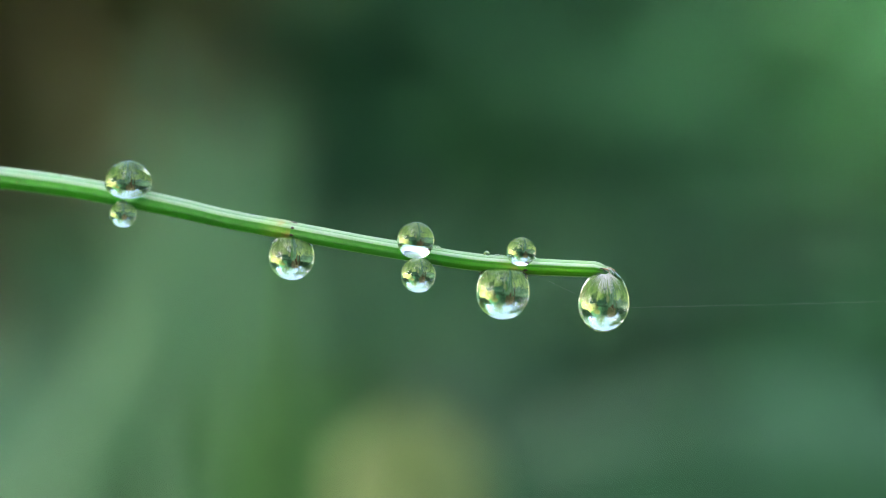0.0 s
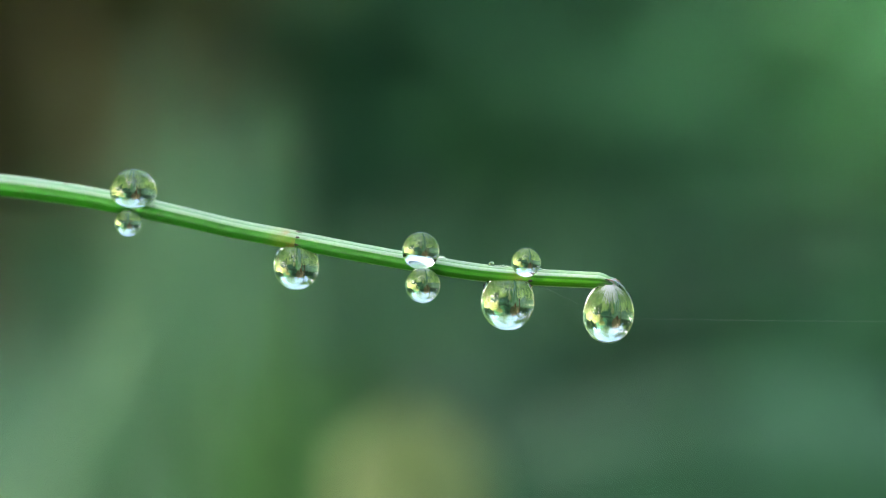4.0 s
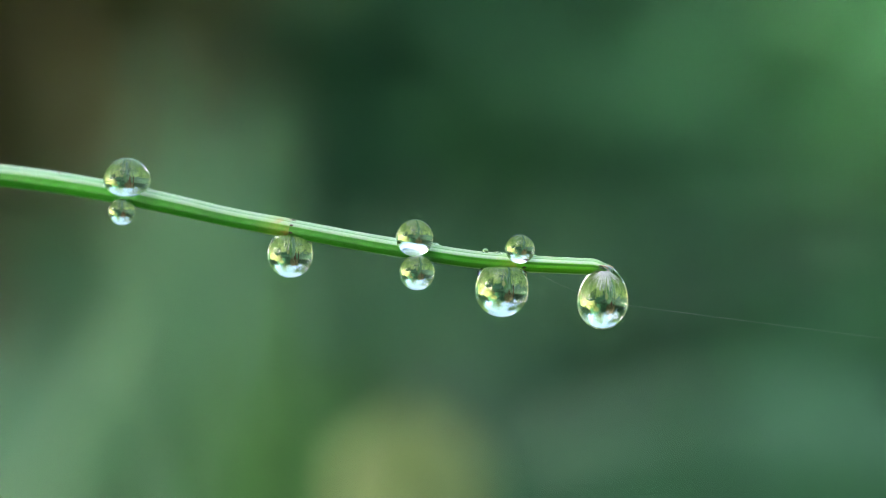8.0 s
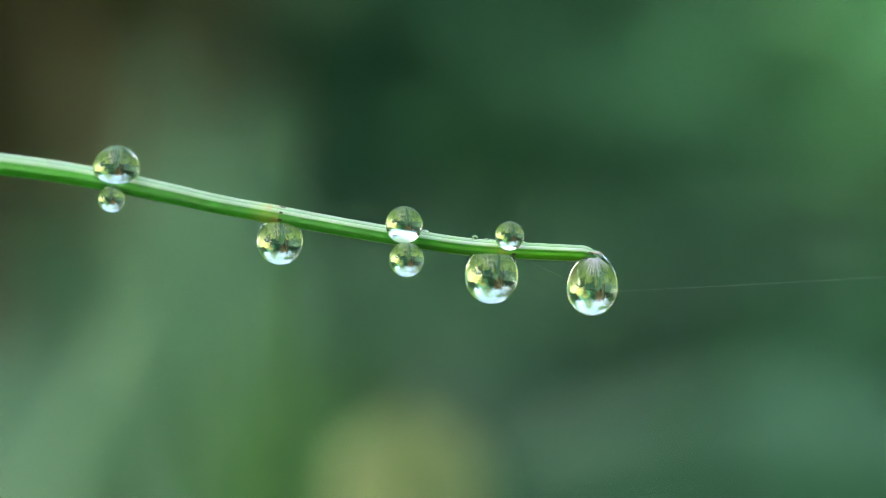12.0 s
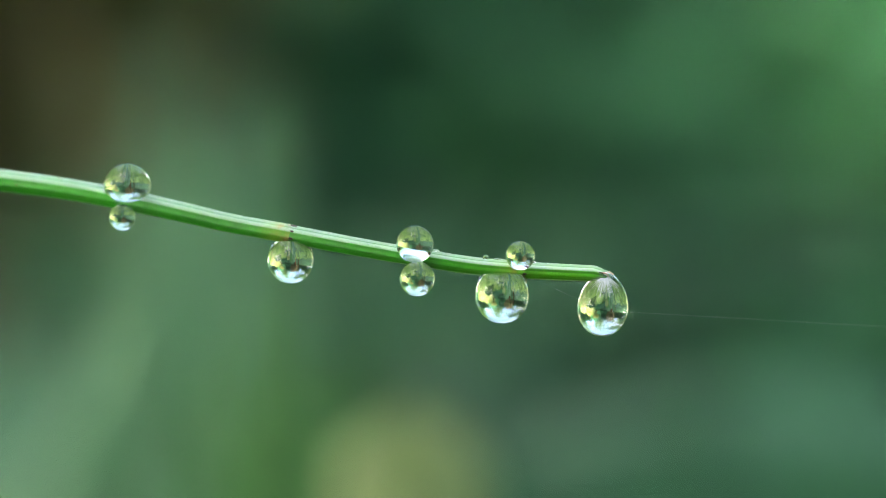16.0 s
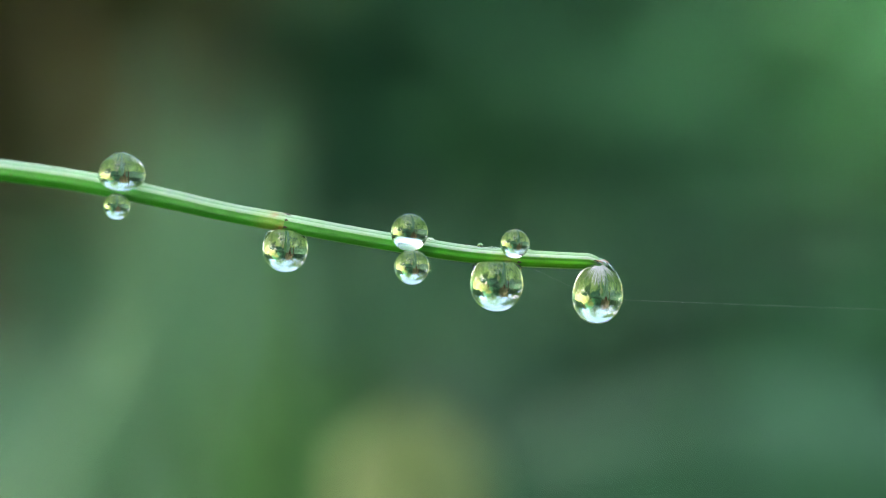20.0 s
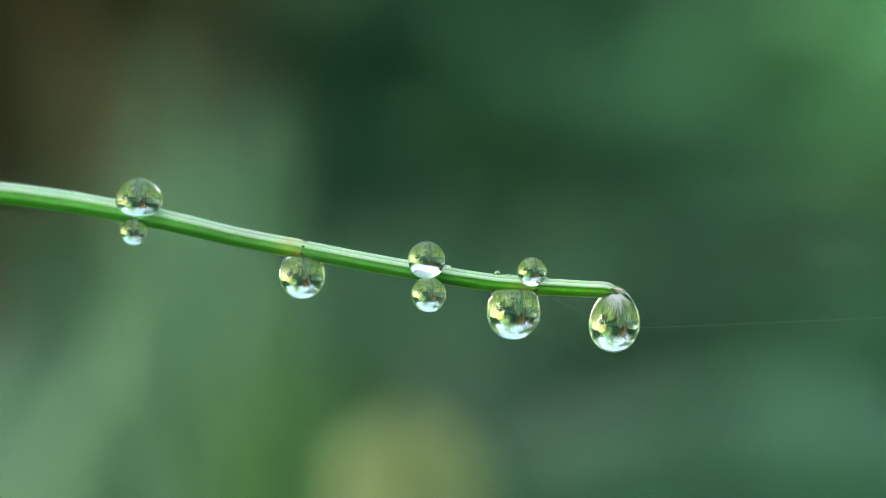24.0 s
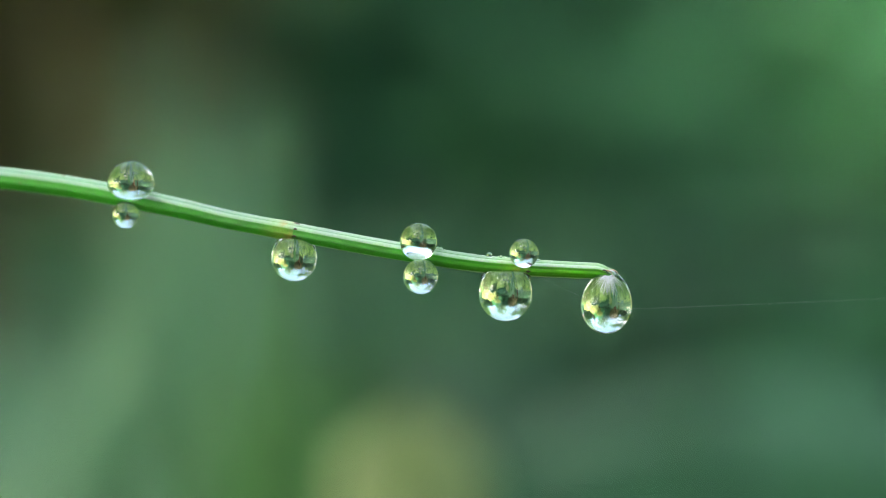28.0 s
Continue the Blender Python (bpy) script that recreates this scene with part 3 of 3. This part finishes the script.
def build_stem():
    stem = empty("horsetail_stem", Matrix.Translation(ANCHOR))
    tagged(stem, "thin ribbed green horsetail stem arching from the ground, hung with dew", "plant stem")
    smooth = glide([local(u, v) for u, v in AXIS], 260)
    us = smooth[:, 0] / MM + TIP[0]

    def stretch(a, b):
        row = list(smooth[int(np.searchsorted(us, a)) : int(np.searchsorted(us, b)) + 1])
        return row, [thick_at(p[0] / MM + TIP[0]) * MM for p in row]

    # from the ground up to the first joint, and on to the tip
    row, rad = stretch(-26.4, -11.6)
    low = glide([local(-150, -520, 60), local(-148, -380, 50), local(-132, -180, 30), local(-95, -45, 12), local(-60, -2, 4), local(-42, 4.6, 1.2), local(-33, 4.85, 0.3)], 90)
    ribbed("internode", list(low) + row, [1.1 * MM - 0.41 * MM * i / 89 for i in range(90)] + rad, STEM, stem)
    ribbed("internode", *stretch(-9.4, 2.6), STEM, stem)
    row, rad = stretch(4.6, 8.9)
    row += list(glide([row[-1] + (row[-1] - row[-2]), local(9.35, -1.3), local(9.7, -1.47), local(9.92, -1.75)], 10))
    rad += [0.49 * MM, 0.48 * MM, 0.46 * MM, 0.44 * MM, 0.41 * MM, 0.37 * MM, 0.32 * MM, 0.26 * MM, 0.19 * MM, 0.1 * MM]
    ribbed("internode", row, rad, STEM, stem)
    # joints: a sheath that swells towards its dark teeth, out of which the next internode comes
    for a, b, fat, long_ in ((-11.6, -9.15, 0.045, 0.9), (2.6, 4.85, 0.04, 0.55)):
        row, rad = stretch(a, b)
        rad = [r * (1 + fat * min(1, i / (0.7 * len(rad)))) for i, r in enumerate(rad)]
        sheath = ribbed("sheath", row, rad, SHEATH, stem, "yellow-green sheath round the joint")
        for k in range(8):
            build_tooth(row[-1], row[-1] - row[-3], rad[-1], 2 * math.pi * (k + 0.45) / 8, sheath, long_ * (0.7 + 0.4 * ((k * 5) % 3)))
    # the withered end, its teeth spread over the last drop
    rng = np.random.default_rng(3)
    for k in range(13):
        a = 2 * math.pi * k / 13
        start = local(9.35 + 0.2 * math.sin(a), -1.25 - 0.1 * math.cos(a), 0.36 * math.cos(a))
        end = local(9.8 + 0.5 * math.sin(a), -1.5 - 0.25 * rng.random(), 0.42 * math.cos(a))
        mid = (start + end) / 2 + np.array((0.16 * math.sin(a) + 0.12, 0.12 * math.cos(a), 0.14)) * MM
        line = glide([start, mid, end], 9)
        piece("tip_tooth", *tube(line, np.array((0.05, 0.055, 0.05, 0.045, 0.035, 0.03, 0.02, 0.015, 0.006)) * MM, 7)[:2], TOOTH if k % 6 == 1 else PAPERY if k % 5 == 0 else WITHERED, stem, "withered brown pointed tooth" if k % 5 else "pale papery tooth")
    # papery tips of the teeth, spread in the wet top of the last drop
    for k in range(44):
        a = -1.1 + 2.2 * (k + 0.7 * rng.random()) / 43.7
        long_ = 0.6 + 0.7 * rng.random()
        line = glide([local(9.72 + 0.1 * math.sin(a), -1.5, -0.15), local(9.72 + 0.5 * long_ * math.sin(a), -1.5 - 0.45 * long_ * math.cos(a), -0.45), local(9.72 + long_ * math.sin(a), -1.5 - long_ * math.cos(a), -0.72)], 8)
        piece("tip_tooth", *tube(line, np.array((0.011, 0.011, 0.011, 0.01, 0.009, 0.008, 0.005, 0.003)) * MM, 6)[:2], PAPERY, stem, "pale papery tooth tip")
    return stem


def build_tooth(centre, way, radius, angle, parent, length):
    way = way / np.linalg.norm(way)
    side = np.cross(way, (0, 1, 0))
    out = math.cos(angle) * side + math.sin(angle) * np.array((0, 1, 0))
    line = [centre + out * radius * (0.95 - 0.04 * f) + way * length * (f * 0.6 - 0.25) * MM for f in np.linspace(0, 1, 6)]
    piece("tooth", *tube(line, np.array((0.05, 0.085, 0.09, 0.07, 0.045, 0.01)) * MM, 6)[:2], TOOTH, parent, "dark pointed tooth")


def ball(r, flat=1.0, n=36):
    """A round profile; flat: the height of its lower half against its radius."""
    return [(r * math.sin(math.pi * i / n), -r * (flat if i < n / 2 else 1) * math.cos(math.pi * i / n)) for i in range(n + 1)]


def pressed(p, u, v, depth):
    """A drop's point, pressed back to a thin film of air above the waxy stem where it would lie inside the stem."""
    here = u + p[0] / MM
    y, z = depth + p[1] / MM, v + p[2] / MM - axis_at(here)
    far, reach = math.hypot(y, z), thick_at(here) * 1.035 + 0.02
    if far >= reach:
        return p
    return (p[0], (y / far * reach - depth) * MM, (z / far * reach + axis_at(here) - v) * MM)


def build_drop(u, v, profile, label, depth=0.0, tilt=0.0, pinch=1.0, flare=0.0, dent=False):
    """A drop of water; profile in millimetres about u, v. pinch: how much thinner it is at its top, where it clings along the stem; flare: how far it spreads there along it."""
    verts, faces = lathe([(r * MM, z * MM) for r, z in profile])
    low, high = profile[0][1] * MM, profile[-1][1] * MM
    fit = []
    for x, y, z in verts:
        f = max(0.0, (z - low) / (high - low) - 0.3) / 0.7
        wide = max(0.0, (z - low) / (high - low) - 0.75) / 0.25
        fit.append((x * (1 + flare * wide * wide), y * (1 + (pinch - 1) * f * f * (3 - 2 * f)), z))
    if dent:
        fit = [pressed(p, u, v, depth) for p in fit]
    drop = piece("dew_drop", fit, faces, WATER)
    drop.matrix_world = Matrix.Translation(ANCHOR + Vector(local(u, v, depth))) @ pose(0, 0, 0, 0, tilt, 0)
    tagged(drop, label, "dew drop", "dew drops on the stem")
    return drop


def bowl(r, low, n=9):
    """The lower half of a profile: r wide, reaching low below its middle."""
    return [(r * math.sin(0.5 * math.pi * i / n), -low * math.cos(0.5 * math.pi * i / n)) for i in range(n + 1)]


def turned(rows, n=64):
    """A smooth profile through rows of radius and height; the ends close on the axis."""
    p = glide(rows, n)
    p[:, 0] = np.maximum(p[:, 0], 0)
    p[0, 0] = p[-1, 0] = 0
    return [tuple(r) for r in p]


RIDING, HANGING, BEAD = "clear round dew drop resting on the green stem", "clear round dew drop hanging under the green stem", "tiny clear water bead on the green stem"
stem = build_stem()
swaying = [stem]
for u, v, r, flat, depth, label in (
    (-18.72, 3.85, 1.44, 0.62, -1.05, RIDING),
    (-19.06, 2.05, 0.82, 0.95, -0.55, HANGING),
    (-1.62, 0.51, 1.11, 1.0, -0.98, RIDING),
    (-1.48, -1.55, 1.05, 1.0, -0.5, HANGING),
    (4.66, -0.17, 0.88, 0.97, -0.75, RIDING),
):
    swaying.append(build_drop(u, v, ball(r, flat, 64), label, depth, dent=True))
swaying.append(build_drop(-9.04, -0.52, turned(bowl(1.37, 1.34) + [(1.35, 0.36), (1.27, 0.66), (1.12, 0.92), (0.85, 1.12), (0.45, 1.22), (0, 1.25)]), HANGING, 0.0, 0.0, 0.9, 0.3))
swaying.append(build_drop(3.58, -2.63, turned(bowl(1.6, 1.58) + [(1.57, 0.4), (1.49, 0.76), (1.36, 1.02), (1.16, 1.22), (0.8, 1.38), (0, 1.46)]), "large clear dew drop hanging broadly under the green stem", -0.1, 0.0, 1.0, 0.45))
swaying.append(build_drop(9.6, -3.3, turned(bowl(1.53, 1.68) + [(1.48, 0.45), (1.38, 0.85), (1.2, 1.25), (0.85, 1.75), (0.45, 2.1), (0.2, 2.27), (0, 2.3)]), "large clear pear-shaped dew drop hanging from the stem's end", 0.0, 4.0))
# The last bead takes the place of the first drop's meniscus.
for u, v, r in ((2.6, -0.29, 0.18), (3.5, -0.37, 0.05), (3.68, -0.4, 0.04), (5.5, -0.55, 0.07), (-0.46, 0.12, 0.1), (3.15, -0.36, 0.05), (0.95, -0.62, 0.06), (-3.4, 0.55, 0.05), (1.9, -0.5, 0.05), (6.3, -0.62, 0.06), (7.1, -0.68, 0.05), (-0.3, 0.05, 0.16), (-0.05, -0.03, 0.1), (0.2, -0.09, 0.08), (0.55, -0.16, 0.07), (0.8, -0.18, 0.06), (3.3, -0.37, 0.08), (3.55, -0.42, 0.06), (5.57, -0.6, 0.09), (1.35, -0.9, 0.07), (-17.0, 3.18, 0.09), (-20.2, 3.72, 0.22)):
    swaying.append(build_drop(u, v, ball(r, 0.9, 12), BEAD, -0.3))


def build_silk(start, end, sag, thick=0.0034):
    """A single thread from start to end, both from its own root."""
    a, b = np.array(start, float), np.array(end, float)
    line = [a + (b - a) * f - np.array((0, 0, sag)) * 4 * f * (1 - f) for f in np.linspace(0, 1, 24)]
    return piece("silk_thread", *tube(line, [thick * MM] * 24, 6)[:2], SILK)


SILK_TEXT = "faint white strand of spider silk caught on the dew drops"
strand = build_silk((0, 0, 0), local(8.6, -2.95) - local(5.9, -1.72), 0.00003, 0.0024)
strand.matrix_world = Matrix.Translation(ANCHOR + Vector(local(5.9, -1.72)))
swaying.append(tagged(strand, SILK_TEXT, "silk thread", "spider silk"))
SILK_ROOT = local(10.9, -3.5, 0.2)
thread = build_silk((0, 0, 0), (0.06, 0.012, 0.0), 0.0002)
thread.matrix_world = Matrix.Translation(ANCHOR + Vector(SILK_ROOT))
tagged(thread, SILK_TEXT, "silk thread", "spider silk")

# seconds, drift to the right and up in mm, roll of the stem and dip of the thread in degrees
SWAY = [
    (0, 0, -0, 0, -1.7), (0.1, 0, 0.102, 0.04, -2.3), (0.2, 0.204, -0.409, 0.16, -6.9), (0.3, 0.409, -0.818, 0.24, -7.4),
    (0.4, 0.511, -1.193, 0.33, -8), (0.5, 0.635, -1.17, 0.27, 0), (0.6, 0.579, -1.022, 0.27, 1.7), (0.7, 0.307, -0.716, 0.23, 0),
    (0.8, 0.136, -0.239, 0.12, -4.6), (0.9, 0.068, 0.068, 0.04, -1.7), (1, 0.047, 0.045, -0.01, 0.6), (1.1, 0.17, -0.375, 0.15, -1.7),
    (1.2, 0.273, -0.613, 0.2, -2.9), (1.3, 0.409, -0.511, 0.16, -2.3), (1.4, 0.477, -0.613, 0.17, -2.9), (1.5, 0.466, -0.883, 0.31, -4.6),
    (1.7, 0.477, -0.818, 0.23, -0.6), (1.8, 0.477, -0.716, 0.2, -3.4), (2, 0.468, -0.768, 0.18, -4), (2.2, 0.409, -0.716, 0.21, -1.7),
    (2.3, 0.307, -0.75, 0.24, -3.4), (2.5, 0.313, -0.372, 0.1, -0.9), (2.7, 0.409, -0.92, 0.27, 1.7), (2.8, 0.443, -0.954, 0.27, -0.6),
    (3, 0.463, -0.686, 0.17, -7.4), (3.2, 0.341, -0.886, 0.27, -1.7), (3.3, 0.375, -0.545, 0.17, -1.1), (3.5, 0.349, -0.724, 0.29, -0.9),
    (5.5, 0.239, -0.32, 0.14, 1.1), (5.7, 0.477, -0.579, 0.16, 0), (5.8, 0.579, -0.716, 0.19, 1.1), (6, 0.495, -0.886, 0.31, 4.6),
    (6.2, 0.307, -0.647, 0.21, -0.6), (6.3, 0.204, -0.511, 0.18, 0), (6.5, 0.124, -0.268, 0.09, 2), (6.7, 0.17, -0.204, 0.1, 4),
    (6.8, 0.17, -0.204, 0.1, 2.9), (7, 0.038, -0.329, 0.21, 5.7), (7.2, 0.136, -0.239, 0.12, 8.6), (7.3, 0.204, -0.545, 0.19, 6.9),
    (7.5, 0.414, -0.919, 0.28, 5.4), (7.7, 0.273, -0.784, 0.25, 4), (7.8, 0.136, -0.443, 0.18, 4), (8, -0.069, 0.159, -0.02, 6.9),
    (8.2, 0.068, -0.307, 0.15, 7.4), (8.3, 0.239, -0.409, 0.15, 6.9), (8.5, 0.679, -1.283, 0.29, 5.4), (8.7, 0.886, -1.976, 0.49, 4),
    (8.8, 0.886, -2.045, 0.51, 1.7), (9, 0.575, -1.283, 0.29, 5.1), (9.2, 0.307, -0.511, 0.17, 4.6), (9.3, 0.204, -0.409, 0.16, 5.2),
    (9.5, -0.001, 0.092, 0.07, 6.3), (9.7, 0.068, -0.068, 0.08, 7.4), (9.8, 0.17, -0.477, 0.18, 4.6), (10, 0.38, -1.03, 0.33, 1.9),
    (10.2, 0.409, -1.159, 0.34, 7.4), (10.3, 0.273, -0.818, 0.26, 5.7), (10.5, 0.1, -0.544, 0.17, 6.9), (10.7, -0.102, -0.034, 0.1, 8),
    (10.8, -0.17, 0.204, 0.04, 8), (11, -0.281, 0.365, -0.01, 6.9), (11.2, -0.239, 0.068, 0.09, 2.9), (11.3, -0.204, 0.034, 0.09, 5.7),
    (11.5, -0.157, -0.063, 0.12, 1.7), (11.7, -0.239, -0.034, 0.12, -2.3), (11.8, -0.375, 0.239, 0.06, -2.9), (12, -0.694, 0.954, -0.08, -3.4),
    (12.2, -0.613, 0.886, -0.09, 0.6), (12.3, -0.613, 0.613, -0.01, 1.7), (12.4, -0.613, 0.477, 0.03, 0), (12.5, -0.683, 0.662, -0.01, -0.4),
    (14.5, -0.526, 0.657, -0.1, -7.8), (14.7, -0.409, 0.375, 0.03, -8.6), (14.8, -0.443, 0.477, 0, -5.2), (15, -0.577, 0.858, -0.1, -6.4),
    (15.2, -0.443, 0.716, -0.06, -3.4), (15.3, -0.341, 0.409, 0.01, -2.9), (15.5, -0.054, -0.211, 0.16, -1.4), (15.7, 0.136, -0.647, 0.23, 0),
    (15.8, 0.136, -0.716, 0.25, 1.1), (16, -0.054, -0.245, 0.13, 2.7), (16.2, -0.136, 0.204, 0.04, 2.3), (16.3, -0.102, 0.136, 0.05, 0),
    (16.5, 0.082, -0.056, 0.07, -1.4), (16.7, 0.239, -0.409, 0.15, -2.9), (16.8, 0.273, -0.647, 0.21, -2.9), (17, 0.327, -0.85, 0.23, 0.5),
    (17.2, 0.273, -0.545, 0.18, -3.4), (17.3, 0.17, -0.341, 0.14, -2.3), (17.5, 0.082, -0.024, 0.09, -0.9), (17.7, 0.102, -0.273, 0.13, 0.6),
    (17.8, 0.102, -0.204, 0.11, 2.3), (18, 0.067, -0.092, 0.04, 6.4), (18.2, 0.068, -0.375, 0.17, 6.9), (18.3, 0.102, -0.375, 0.16, 3.4),
    (18.5, 0.097, -0.316, 0.08, 6), (18.7, 0.239, -0.682, 0.23, 8.6), (18.8, 0.273, -0.818, 0.26, 6.3), (19, 0.265, -0.746, 0.22, 3),
    (19.2, 0.239, -0.511, 0.18, 4.6), (19.3, 0.17, -0.307, 0.13, 6.9), (19.5, -0.177, 0.255, 0.06, 6.9), (19.7, -0.307, 0.341, 0.02, 6.9),
    (19.8, -0.341, 0.409, 0.01, 9.2), (20, -0.378, 0.476, 0.02, 1.7), (20.2, -0.273, 0.477, -0.02, 1.1), (20.3, -0.239, 0.511, -0.04, -5.7),
    (20.5, -0.301, 0.49, 0.05, -8.8), (20.7, -0.239, 0.511, -0.04, -8), (20.8, -0.273, 0.375, 0.01, -5.7), (21, -0.337, 0.476, 0.04, -3.7),
    (21.2, -0.068, 0.034, 0.07, -1.7), (21.3, 0.034, -0.239, 0.13, -2.9), (21.5, 0.152, -0.483, 0.2, 0.7), (23.5, 0.097, 0.021, 0.07, -3.4),
    (23.7, 0.443, -0.716, 0.21, 1.1), (23.8, 0.545, -1.227, 0.33, 0), (24, 0.631, -1.223, 0.33, -3.1), (24.2, 0.443, -0.92, 0.26, 3.4),
    (24.3, 0.443, -0.613, 0.18, 1.7), (24.5, 0.349, -0.478, 0.18, -1.8), (24.7, 0.409, -0.647, 0.19, 0), (24.8, 0.443, -0.682, 0.2, 0.6),
    (25, 0.445, -0.843, 0.31, 1.7), (25.2, 0.443, -0.613, 0.18, 1.7), (25.3, 0.409, -0.579, 0.17, 1.1), (25.5, 0.401, -0.541, 0.14, -2.8),
    (25.7, 0.545, -0.886, 0.24, 2.9), (25.8, 0.682, -0.92, 0.23, 0.6), (26, 0.827, -1.235, 0.34, 2.2), (26.2, 0.716, -1.056, 0.26, 0),
    (26.3, 0.579, -0.716, 0.19, 0.6), (26.5, 0.24, -0.538, 0.22, 4), (26.7, 0.136, -0.307, 0.14, 0.6), (26.8, 0.17, -0.511, 0.19, 5.2),
    (27, 0.4, -0.811, 0.24, 8.6), (27.2, 0.511, -1.159, 0.32, 4.6), (27.3, 0.443, -0.886, 0.25, 1.1), (27.5, 0.262, -0.317, 0.08, 1.2),
    (27.7, 0.17, -0.136, 0.09, -5.2), (27.8, 0.204, -0.034, 0.05, -3.4), (27.9, 0.17, -0.136, 0.09, -3.4), (28, 0.158, -0.099, 0.12, -2.9),
]
# seconds, lean of the blades behind in degrees
BREATH = [(0, 0.107), (0.5, 0.014), (3, -0.071), (6, 0.014), (8.5, -0.014), (11, 0.043), (12, -0.014), (15, -0.057), (17, -0.014), (18, 0.028), (19, 0.028), (20, -0.057), (21, 0), (24, 0), (26, 0.028), (28, -0.085)]


def motions():
    sway = [(t, pose(ANCHOR.x + du * MM, ANCHOR.y, ANCHOR.z + dv * MM, 0, roll, 0), dip) for t, du, dv, roll, dip in SWAY]
    rest = Matrix.Translation(-ANCHOR)
    for thing in swaying:
        place = rest @ thing.matrix_world
        walk(thing, [(t, m @ place) for t, m, dip in sway])
    for tuft, way in ((spires, 1.0), (tuft_tall, 0.6), (tuft_low, -0.5)):
        root = tuft.matrix_world.copy()
        walk(tuft, [(t, root @ pose(0, 0, 0, 0, way * lean, 0)) for t, lean in BREATH])
    walk(thread, [(t, m @ Matrix.Translation(SILK_ROOT) @ pose(0, 0, 0, 0, dip, 0)) for t, m, dip in sway])


motions()
